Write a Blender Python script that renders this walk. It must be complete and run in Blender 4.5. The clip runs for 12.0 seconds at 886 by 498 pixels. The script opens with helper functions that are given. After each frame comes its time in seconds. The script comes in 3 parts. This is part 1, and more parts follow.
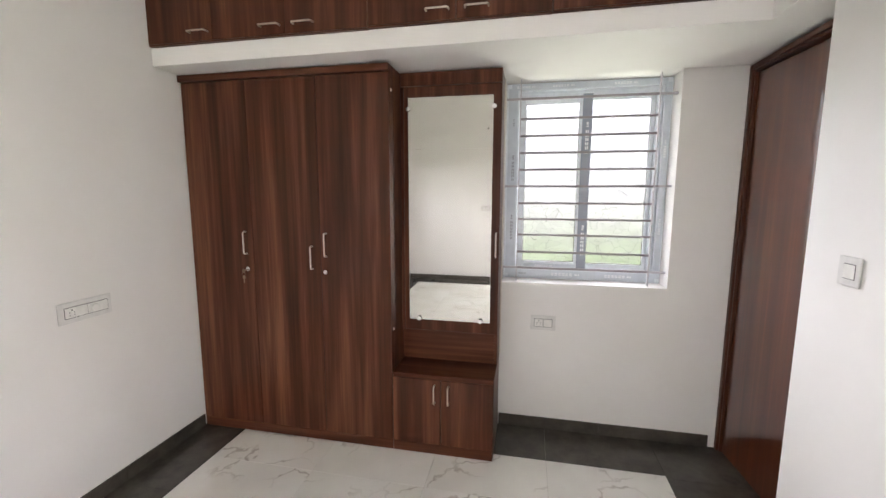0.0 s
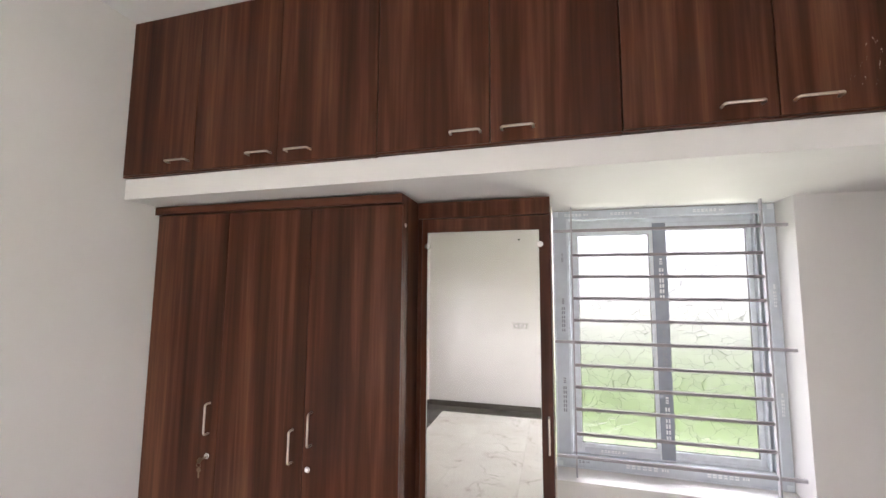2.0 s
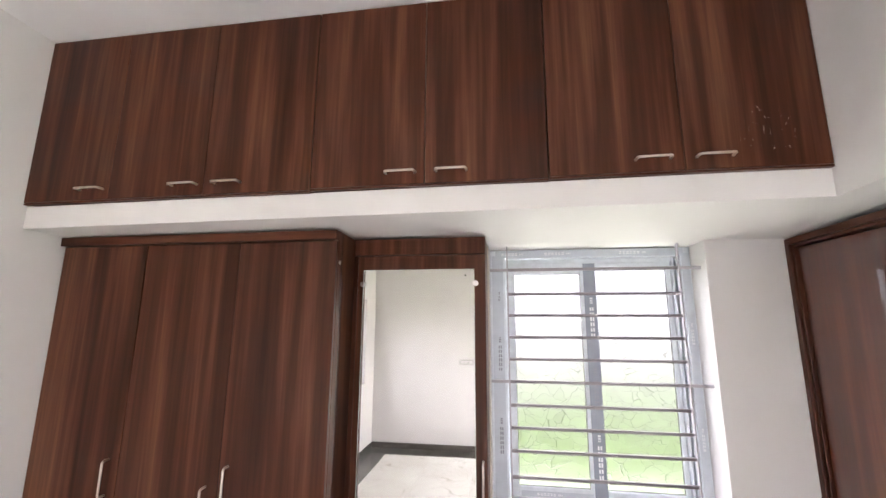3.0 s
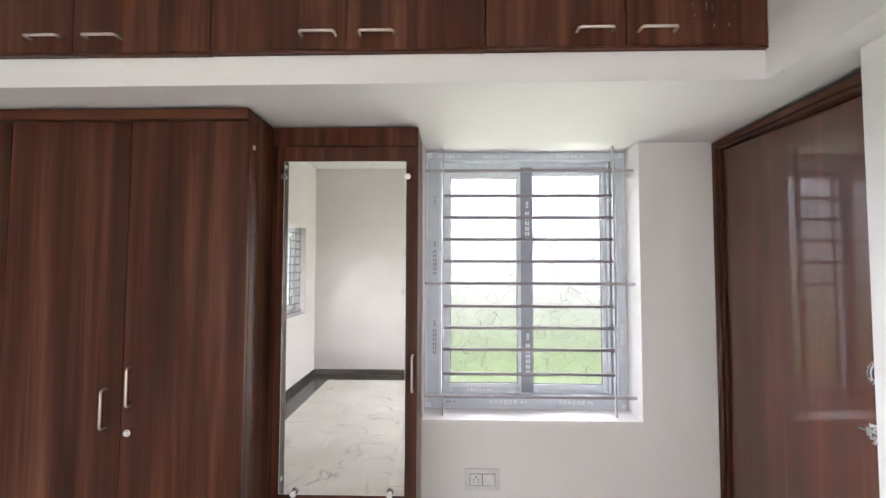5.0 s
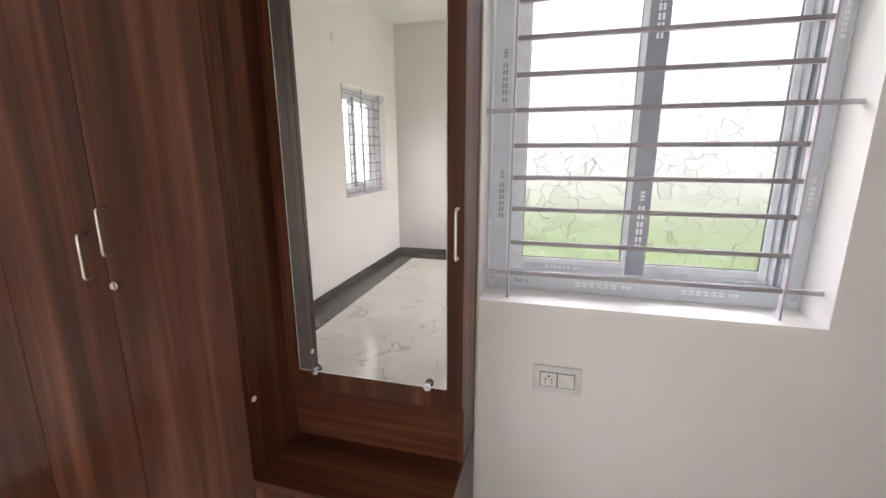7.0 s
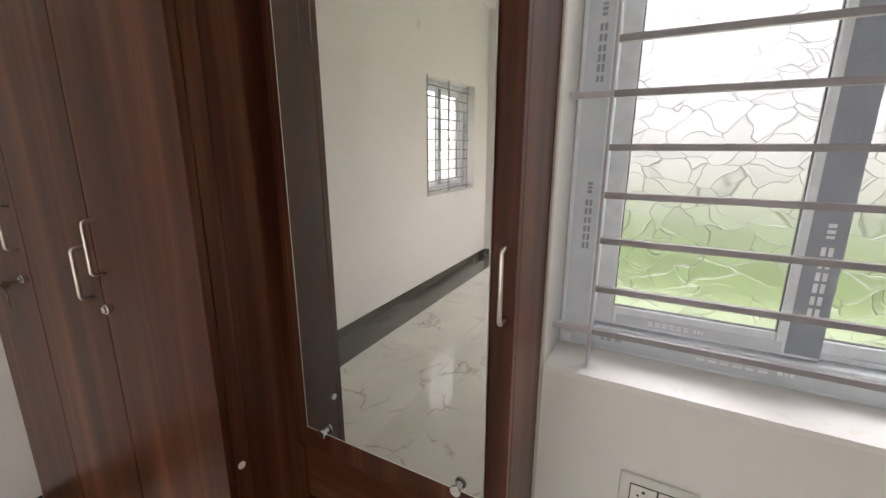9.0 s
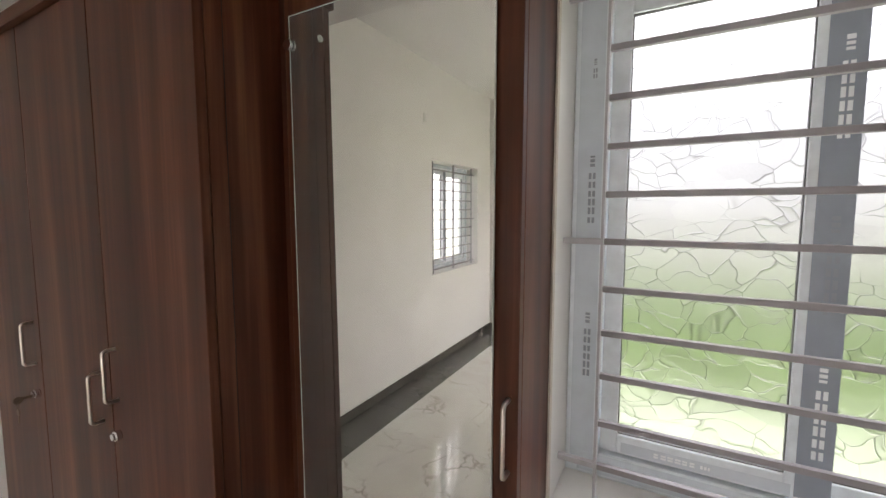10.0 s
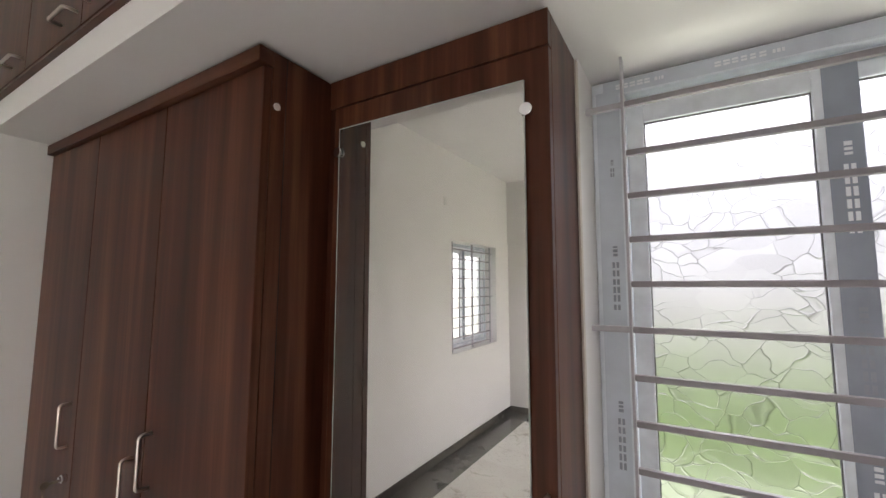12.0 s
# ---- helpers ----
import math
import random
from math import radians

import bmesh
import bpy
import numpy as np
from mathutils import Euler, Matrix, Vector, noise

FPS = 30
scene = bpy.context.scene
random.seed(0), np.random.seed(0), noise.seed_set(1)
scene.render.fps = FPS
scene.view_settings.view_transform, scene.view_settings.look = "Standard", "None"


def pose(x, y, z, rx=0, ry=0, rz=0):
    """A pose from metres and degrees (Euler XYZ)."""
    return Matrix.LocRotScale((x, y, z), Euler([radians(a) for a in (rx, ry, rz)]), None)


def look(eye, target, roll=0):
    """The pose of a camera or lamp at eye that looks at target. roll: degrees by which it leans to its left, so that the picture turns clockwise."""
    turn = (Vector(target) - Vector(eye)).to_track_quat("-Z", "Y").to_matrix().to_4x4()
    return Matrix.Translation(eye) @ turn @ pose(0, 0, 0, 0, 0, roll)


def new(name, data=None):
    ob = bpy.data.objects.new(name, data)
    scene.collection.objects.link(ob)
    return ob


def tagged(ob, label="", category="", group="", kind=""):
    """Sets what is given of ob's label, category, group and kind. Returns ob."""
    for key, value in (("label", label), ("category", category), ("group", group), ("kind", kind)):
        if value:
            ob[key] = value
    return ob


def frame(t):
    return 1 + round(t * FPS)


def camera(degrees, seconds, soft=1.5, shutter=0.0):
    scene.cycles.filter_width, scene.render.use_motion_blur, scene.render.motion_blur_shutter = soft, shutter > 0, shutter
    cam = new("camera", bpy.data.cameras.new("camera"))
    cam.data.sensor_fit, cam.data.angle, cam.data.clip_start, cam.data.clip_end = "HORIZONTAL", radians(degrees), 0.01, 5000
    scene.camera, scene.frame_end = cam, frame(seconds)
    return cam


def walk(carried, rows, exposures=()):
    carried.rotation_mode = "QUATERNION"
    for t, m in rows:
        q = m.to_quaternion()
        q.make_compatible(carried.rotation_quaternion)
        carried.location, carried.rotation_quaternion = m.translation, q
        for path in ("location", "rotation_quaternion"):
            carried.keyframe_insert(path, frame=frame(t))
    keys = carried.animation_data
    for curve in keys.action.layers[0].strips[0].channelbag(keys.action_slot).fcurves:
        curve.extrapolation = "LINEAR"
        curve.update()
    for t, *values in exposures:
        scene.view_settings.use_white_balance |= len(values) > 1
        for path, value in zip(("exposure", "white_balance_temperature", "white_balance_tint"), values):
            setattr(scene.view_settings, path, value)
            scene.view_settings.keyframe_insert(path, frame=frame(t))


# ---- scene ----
cam = camera(94.2, 12.0)
PATH = [
    (0, (0.697, 3.492, 1.461), (0.299, 5.434, 1.198), 0.2),
    (0.5, (0.648, 3.818, 1.421), (0.155, 5.747, 1.229), 0.2),
    (1, (0.571, 4.008, 1.509), (0.016, 5.929, 1.451), 0.3),
    (1.5, (0.571, 4.081, 1.642), (0.003, 5.997, 1.718), 0.4),
    (2, (0.563, 4.069, 1.738), (0.039, 5.989, 1.939), 0.4),
    (2.5, (0.575, 4.076, 1.743), (0.149, 6.003, 2.067), 0.4),
    (3, (0.622, 4.09, 1.759), (0.332, 6.035, 2.123), 0.3),
    (3.2, (0.668, 4.105, 1.76), (0.4, 6.052, 2.128), 0.4),
    (4.8, (0.654, 4.202, 1.64), (0.641, 6.197, 1.776), 0.4),
    (5, (0.677, 4.209, 1.58), (0.634, 6.206, 1.671), 0.2),
    (5.5, (0.659, 4.227, 1.51), (0.587, 6.224, 1.43), 0.3),
    (6, (0.644, 4.262, 1.468), (0.484, 6.243, 1.246), 0.3),
    (6.5, (0.702, 4.454, 1.405), (0.39, 6.4, 1.061), 0.4),
    (6.7, (0.756, 4.585, 1.395), (0.369, 6.509, 1.007), 0.2),
    (8.3, (0.764, 5.109, 1.294), (-0.065, 6.849, 0.757), 0.3),
    (8.5, (0.763, 5.127, 1.317), (-0.094, 6.857, 0.796), 0.3),
    (9, (0.748, 5.146, 1.403), (-0.168, 6.862, 0.936), 0.3),
    (9.5, (0.752, 5.144, 1.49), (-0.202, 6.87, 1.158), 0.2),
    (10, (0.761, 5.127, 1.569), (-0.201, 6.873, 1.398), 0.1),
    (10.5, (0.77, 5.108, 1.617), (-0.191, 6.862, 1.614), 0.3),
    (11, (0.776, 5.099, 1.627), (-0.182, 6.852, 1.739), 0.3),
    (11.5, (0.759, 5.077, 1.612), (-0.206, 6.821, 1.783), 0.2),
    (12, (0.754, 5.063, 1.597), (-0.273, 6.768, 1.791), 0.2),
]
walk(cam, [(t, look(eye, target, roll)) for t, eye, target, roll in PATH], exposures=[(0.0, 4.86, 6450, 18), (1.0, 4.84, 6400, 19), (2.0, 4.93, 6400, 21), (2.5, 4.96, 6380, 22), (3.0, 5.16, 6350, 23), (5.0, 4.9, 6250, 20), (6.5, 4.86, 6400, 21), (8.5, 4.51, 6720, 20), (9.5, 4.47, 6740, 16), (10.5, 4.41, 6530, 18), (12.0, 4.35, 6480, 20)])

# ---- world, sun ----
world = bpy.data.worlds.new("sky")
scene.world = world
world.use_nodes = True
wn = world.node_tree.nodes
sky = wn.new("ShaderNodeTexSky")
sky.sky_type, sky.sun_disc = "NISHITA", False
sky.sun_elevation, sky.sun_rotation = radians(62), radians(150)
sky.air_density, sky.dust_density = 1.0, 4.0
wn["Background"].inputs["Strength"].default_value = 0.15
overcast = wn.new("ShaderNodeHueSaturation")
overcast.inputs["Saturation"].default_value = 0.3
world.node_tree.links.new(sky.outputs["Color"], overcast.inputs["Color"])
cloud = wn.new("ShaderNodeMix")
cloud.data_type = "RGBA"
cloud.inputs["Factor"].default_value = 0.75
cloud.inputs["B"].default_value = (3.5, 3.55, 3.6, 1)
world.node_tree.links.new(overcast.outputs["Color"], cloud.inputs["A"])
world.node_tree.links.new(cloud.outputs["Result"], wn["Background"].inputs["Color"])

sun = new("sun", bpy.data.lights.new("sun", "SUN"))
sun.data.energy, sun.data.angle, sun.data.color = 1.5, radians(12), (1.0, 0.95, 0.88)
sun.matrix_world = look((3, -5, 12), (0, 0, 0))

# unseen fill lamp added in an invented opening behind the start of the walk
room_fill = new("room_fill_lamp", bpy.data.lights.new("room_fill_lamp", "AREA"))
room_fill.data.shape, room_fill.data.size, room_fill.data.size_y = "RECTANGLE", 0.88, 2.04
room_fill.data.energy, room_fill.data.color = 0.36, (1.0, 0.97, 0.96)
room_fill.matrix_world = look((1.82, 2.07, 1.04), (0.0, 2.07, 1.04))

# light portals: the openings through which the sky is sampled
for spot, aim, wide, high in (((1.02, 6.236, 1.53), (1.02, 0.0, 1.53), 0.93, 1.19), ((-1.475, 2.364, 1.49), (0.0, 2.364, 1.49), 1.09, 1.13)):
    portal = new("sky_portal", bpy.data.lights.new("sky_portal", "AREA"))
    portal.data.shape, portal.data.size, portal.data.size_y = "RECTANGLE", wide, high
    portal.data.cycles.is_portal = True
    portal.matrix_world = look(spot, aim)
# area lamp standing in for the sky's light outside the side window
side_light = new("side_window_daylight", bpy.data.lights.new("side_window_daylight", "AREA"))
side_light.data.shape, side_light.data.size, side_light.data.size_y = "RECTANGLE", 1.06, 1.08
side_light.data.energy, side_light.data.color = 0.30, (1.0, 1.0, 0.97)
side_light.matrix_world = look((-1.53, 2.364, 1.49), (0.0, 2.364, 1.49))
# fill lamp added low outdoors, below view, for light thrown up off the ground
ground_fill = new("ground_fill_lamp", bpy.data.lights.new("ground_fill_lamp", "AREA"))
ground_fill.data.shape, ground_fill.data.size, ground_fill.data.size_y = "RECTANGLE", 2.4, 1.4
ground_fill.data.energy, ground_fill.data.color = 3.7, (0.93, 1.0, 0.80)
ground_fill.matrix_world = look((1.02, 7.35, 0.05), (1.02, 6.2, 1.5))
# fill lamp added high outdoors, to send more skylight in through the window
high_fill = new("high_fill_lamp", bpy.data.lights.new("high_fill_lamp", "AREA"))
high_fill.data.shape, high_fill.data.size, high_fill.data.size_y = "RECTANGLE", 3.4, 1.0
high_fill.data.energy, high_fill.data.color = 5.5, (0.95, 0.98, 1.0)
high_fill.matrix_world = look((1.02, 7.7, 2.75), (1.02, 5.0, 1.2))


# ---- materials ----
def material(name):
    m = bpy.data.materials.new(name)
    m.use_nodes = True
    return m, m.node_tree.nodes, m.node_tree.links, m.node_tree.nodes["Principled BSDF"]


def node(nodes, kind, **values):
    n = nodes.new(kind)
    for key, value in values.items():
        n.inputs[key].default_value = value
    return n


def ramp(nodes, stops):
    r = nodes.new("ShaderNodeValToRGB")
    e = r.color_ramp.elements
    while len(e) < len(stops):
        e.new(0.5)
    for k, (at, c) in enumerate(stops):
        e[k].position, e[k].color = at, (*c, 1)
    return r


def maths(nodes, links, op, a, b):
    n = nodes.new("ShaderNodeMath")
    n.operation = op
    for k, v in enumerate((a, b)):
        if isinstance(v, (int, float)):
            n.inputs[k].default_value = v
        else:
            links.new(v, n.inputs[k])
    return n.outputs[0]


def bump(nodes, links, bsdf, height, strength, distance):
    b = node(nodes, "ShaderNodeBump", Strength=strength, Distance=distance)
    links.new(height, b.inputs["Height"])
    links.new(b.outputs["Normal"], bsdf.inputs["Normal"])
    return b


def place(nodes, links, scale):
    """World place, stretched by scale."""
    g = nodes.new("ShaderNodeNewGeometry")
    m = node(nodes, "ShaderNodeMapping", Scale=scale)
    links.new(g.outputs["Position"], m.inputs["Vector"])
    return m.outputs["Vector"]


def paint(name, low, high, rough=0.6, grain=0.15):
    m, n, l, b = material(name)
    big = node(n, "ShaderNodeTexNoise", Scale=1.7, Detail=4.0, Roughness=0.6)
    l.new(place(n, l, (1, 1, 1)), big.inputs["Vector"])
    r = ramp(n, [(0.3, low), (0.7, high)])
    l.new(big.outputs["Fac"], r.inputs["Fac"])
    l.new(r.outputs["Color"], b.inputs["Base Color"])
    fine = node(n, "ShaderNodeTexNoise", Scale=140.0, Detail=3.0)
    l.new(place(n, l, (1, 1, 1)), fine.inputs["Vector"])
    wave = node(n, "ShaderNodeTexNoise", Scale=5.0, Detail=2.0)
    l.new(place(n, l, (1, 1, 1)), wave.inputs["Vector"])
    h = maths(n, l, "ADD", fine.outputs["Fac"], maths(n, l, "MULTIPLY", wave.outputs["Fac"], 6.0))
    bump(n, l, b, h, grain, 0.002)
    b.inputs["Roughness"].default_value = rough
    return m


def wood(name, along, stops, rough=0.3, coat=0.0, scuff=None, figure=1.0):
    """Printed wood laminate whose grain runs along the axis named."""
    m, n, l, b = material(name)
    g = n.new("ShaderNodeNewGeometry")
    info = n.new("ShaderNodeObjectInfo")
    sep = n.new("ShaderNodeSeparateXYZ")
    l.new(g.outputs["Position"], sep.inputs[0])
    x, y, z = sep.outputs
    if along == "z":
        across, length = maths(n, l, "ADD", x, y), z
    elif along == "x":
        across, length = maths(n, l, "ADD", y, z), x
    else:
        across, length = maths(n, l, "ADD", x, z), y
    shift = maths(n, l, "MULTIPLY", info.outputs["Random"], 17.0)
    across = maths(n, l, "ADD", across, shift)

    def coords(sa, sl):
        c = n.new("ShaderNodeCombineXYZ")
        l.new(maths(n, l, "MULTIPLY", across, sa), c.inputs[0])
        l.new(maths(n, l, "MULTIPLY", length, sl), c.inputs[1])
        l.new(maths(n, l, "MULTIPLY", shift, 1.3), c.inputs[2])
        return c.outputs[0]

    band = node(n, "ShaderNodeTexNoise", Scale=1.0, Detail=3.0, Roughness=0.55, Distortion=0.4)
    l.new(coords(13.0, 0.55), band.inputs["Vector"])
    streak = node(n, "ShaderNodeTexNoise", Scale=1.0, Detail=4.0, Roughness=0.6, Distortion=0.2)
    l.new(coords(55.0, 1.3), streak.inputs["Vector"])
    pore = node(n, "ShaderNodeTexNoise", Scale=1.0, Detail=2.0)
    l.new(coords(420.0, 9.0), pore.inputs["Vector"])
    arch = node(n, "ShaderNodeTexNoise", Scale=1.0, Detail=3.0, Roughness=0.65, Distortion=1.2)
    l.new(coords(95.0, 4.5), arch.inputs["Vector"])
    where = node(n, "ShaderNodeTexNoise", Scale=1.0, Detail=1.0)
    l.new(coords(7.0, 0.35), where.inputs["Vector"])
    spot = ramp(n, [(0.52, (0, 0, 0)), (0.72, (1, 1, 1))])
    l.new(where.outputs["Fac"], spot.inputs["Fac"])
    f = maths(n, l, "ADD", maths(n, l, "MULTIPLY", band.outputs["Fac"], 0.70), maths(n, l, "MULTIPLY", streak.outputs["Fac"], 0.27))
    lines = maths(n, l, "MULTIPLY", maths(n, l, "SUBTRACT", arch.outputs["Fac"], 0.5), spot.outputs["Color"])
    f = maths(n, l, "ADD", f, maths(n, l, "MULTIPLY", lines, 0.12 * figure))
    f = maths(n, l, "ADD", f, maths(n, l, "MULTIPLY", maths(n, l, "SUBTRACT", pore.outputs["Fac"], 0.5), 0.06))
    r = ramp(n, stops)
    l.new(f, r.inputs["Fac"])
    colour = r.outputs["Color"]
    if scuff:
        c = node(n, "ShaderNodeVectorMath")
        c.operation = "DISTANCE"
        l.new(g.outputs["Position"], c.inputs[0])
        c.inputs[1].default_value = scuff
        near = maths(n, l, "LESS_THAN", c.outputs["Value"], 0.085)
        chip = node(n, "ShaderNodeTexNoise", Scale=1.0, Detail=4.0, Roughness=0.7)
        l.new(place(n, l, (70, 70, 38)), chip.inputs["Vector"])
        hit = maths(n, l, "MULTIPLY", maths(n, l, "GREATER_THAN", chip.outputs["Fac"], 0.64), near)
        mix = n.new("ShaderNodeMix")
        mix.data_type = "RGBA"
        l.new(hit, mix.inputs["Factor"])
        l.new(colour, mix.inputs["A"])
        mix.inputs["B"].default_value = (0.45, 0.38, 0.33, 1)
        colour = mix.outputs["Result"]
    l.new(colour, b.inputs["Base Color"])
    b.inputs["Roughness"].default_value = rough
    b.inputs["Specular IOR Level"].default_value = 0.2
    b.inputs["Coat Weight"].default_value = coat
    b.inputs["Coat Roughness"].default_value = 0.012
    b.inputs["Coat IOR"].default_value = 1.75
    return m


def plain(name, colour, rough, metal=0.0, grain=30.0, depth=0.01):
    m, n, l, b = material(name)
    t = node(n, "ShaderNodeTexNoise", Scale=grain, Detail=3.0)
    l.new(place(n, l, (1, 1, 1)), t.inputs["Vector"])
    r = ramp(n, [(0.3, [c * 0.92 for c in colour]), (0.7, [min(c * 1.06, 0.95) for c in colour])])
    l.new(t.outputs["Fac"], r.inputs["Fac"])
    l.new(r.outputs["Color"], b.inputs["Base Color"])
    bump(n, l, b, t.outputs["Fac"], depth, 0.0005)
    b.inputs["Roughness"].default_value, b.inputs["Metallic"].default_value = rough, metal
    return m


def marble():
    m, n, l, b = material("white_marble_tile")
    info = n.new("ShaderNodeObjectInfo")
    g = n.new("ShaderNodeNewGeometry")
    off = n.new("ShaderNodeVectorMath")
    off.operation = "ADD"
    c = n.new("ShaderNodeCombineXYZ")
    k = maths(n, l, "MULTIPLY", info.outputs["Random"], 31.0)
    l.new(k, c.inputs[0])
    l.new(maths(n, l, "MULTIPLY", k, 1.7), c.inputs[1])
    l.new(g.outputs["Position"], off.inputs[0])
    l.new(c.outputs[0], off.inputs[1])
    warp = node(n, "ShaderNodeTexNoise", Scale=3.0, Detail=4.0, Roughness=0.6)
    l.new(off.outputs[0], warp.inputs["Vector"])
    wv = n.new("ShaderNodeVectorMath")
    wv.operation = "MULTIPLY_ADD"
    l.new(warp.outputs["Color"], wv.inputs[0])
    wv.inputs[1].default_value = (0.35, 0.35, 0.35)
    l.new(off.outputs[0], wv.inputs[2])
    crack = n.new("ShaderNodeTexVoronoi")
    crack.feature = "DISTANCE_TO_EDGE"
    crack.inputs["Scale"].default_value = 3.6
    l.new(wv.outputs[0], crack.inputs["Vector"])
    line = ramp(n, [(0.0, (1, 1, 1)), (0.035, (0, 0, 0))])
    l.new(crack.outputs["Distance"], line.inputs["Fac"])
    mask = node(n, "ShaderNodeTexNoise", Scale=4.0, Detail=2.0)
    l.new(off.outputs[0], mask.inputs["Vector"])
    keep = ramp(n, [(0.46, (0, 0, 0)), (0.62, (1, 1, 1))])
    l.new(mask.outputs["Fac"], keep.inputs["Fac"])
    vein = maths(n, l, "MULTIPLY", line.outputs["Color"], keep.outputs["Color"])
    cloud = node(n, "ShaderNodeTexNoise", Scale=2.2, Detail=5.0)
    l.new(off.outputs[0], cloud.inputs["Vector"])
    base = ramp(n, [(0.3, (0.74, 0.72, 0.67)), (0.7, (0.86, 0.85, 0.81))])
    l.new(cloud.outputs["Fac"], base.inputs["Fac"])
    mix = n.new("ShaderNodeMix")
    mix.data_type = "RGBA"
    l.new(maths(n, l, "MULTIPLY", vein, 0.6), mix.inputs["Factor"])
    l.new(base.outputs["Color"], mix.inputs["A"])
    mix.inputs["B"].default_value = (0.26, 0.22, 0.17, 1)
    l.new(mix.outputs["Result"], b.inputs["Base Color"])
    b.inputs["Roughness"].default_value = 0.02
    b.inputs["IOR"].default_value = 1.95
    return m


def stone_dark():
    m, n, l, b = material("dark_granite")
    t = node(n, "ShaderNodeTexNoise", Scale=7.0, Detail=6.0, Roughness=0.7)
    l.new(place(n, l, (1, 1, 1)), t.inputs["Vector"])
    r = ramp(n, [(0.3, (0.042, 0.036, 0.030)), (0.75, (0.095, 0.082, 0.068))])
    l.new(t.outputs["Fac"], r.inputs["Fac"])
    l.new(r.outputs["Color"], b.inputs["Base Color"])
    b.inputs["Roughness"].default_value = 0.09
    return m


def glass_textured(name, groove, face):
    """Rolled obscure glass with a leaf-like relief."""
    m, n, l, b = material(name)
    warp = node(n, "ShaderNodeTexNoise", Scale=9.0, Detail=2.0)
    v = place(n, l, (1, 1, 1.0))
    l.new(v, warp.inputs["Vector"])
    wv = n.new("ShaderNodeVectorMath")
    wv.operation = "MULTIPLY_ADD"
    l.new(warp.outputs["Color"], wv.inputs[0])
    wv.inputs[1].default_value = (0.11, 0.0, 0.11)
    l.new(v, wv.inputs[2])
    st = node(n, "ShaderNodeMapping", Scale=(16.0, 16.0, 27.0), Rotation=(0, 0.35, 0))
    l.new(wv.outputs[0], st.inputs["Vector"])
    crack = n.new("ShaderNodeTexVoronoi")
    crack.feature = "DISTANCE_TO_EDGE"
    crack.inputs["Scale"].default_value = 1.0
    l.new(st.outputs["Vector"], crack.inputs["Vector"])
    fade = node(n, "ShaderNodeTexNoise", Scale=8.0, Detail=2.0)
    l.new(v, fade.inputs["Vector"])
    away = ramp(n, [(0.56, (0, 0, 0)), (0.74, (0.05, 0.05, 0.05))])
    l.new(fade.outputs["Fac"], away.inputs["Fac"])
    depth = maths(n, l, "ADD", crack.outputs["Distance"], away.outputs["Color"])
    edge = ramp(n, [(0.0, (0, 0, 0)), (0.03, (1, 1, 1))])
    l.new(depth, edge.inputs["Fac"])
    cells = n.new("ShaderNodeTexVoronoi")
    cells.inputs["Scale"].default_value = 1.0
    l.new(st.outputs["Vector"], cells.inputs["Vector"])
    tone = n.new("ShaderNodeSeparateColor")
    l.new(cells.outputs["Color"], tone.inputs["Color"])
    speck = node(n, "ShaderNodeTexNoise", Scale=260.0, Detail=3.0, Roughness=0.7)
    l.new(v, speck.inputs["Vector"])
    grey = maths(n, l, "MULTIPLY", maths(n, l, "POWER", tone.outputs["Red"], 3.0), maths(n, l, "ADD", speck.outputs["Fac"], 0.15))
    grey = maths(n, l, "MAXIMUM", maths(n, l, "SUBTRACT", 1.0, maths(n, l, "MULTIPLY", grey, 0.24)), 0.0)
    tint = ramp(n, [(0.0, (groove, groove, groove)), (0.020, (face, face * 1.02, face * 1.02))])
    l.new(depth, tint.inputs["Fac"])
    shade = n.new("ShaderNodeMix")
    shade.data_type, shade.blend_type = "RGBA", "MULTIPLY"
    shade.inputs["Factor"].default_value = 1.0
    l.new(tint.outputs["Color"], shade.inputs["A"])
    l.new(grey, shade.inputs["B"])
    l.new(shade.outputs["Result"], b.inputs["Base Color"])
    b.inputs["Transmission Weight"].default_value = 1.0
    b.inputs["IOR"].default_value = 1.45
    b.inputs["Roughness"].default_value = 0.30
    bump(n, l, b, edge.outputs["Color"], 0.3, 0.003)
    return m


def mirror_silver():
    m, n, l, b = material("mirror_silver")
    b.inputs["Base Color"].default_value = (0.58, 0.575, 0.545, 1)
    b.inputs["Metallic"].default_value, b.inputs["Roughness"].default_value = 0.93, 0.008
    return m


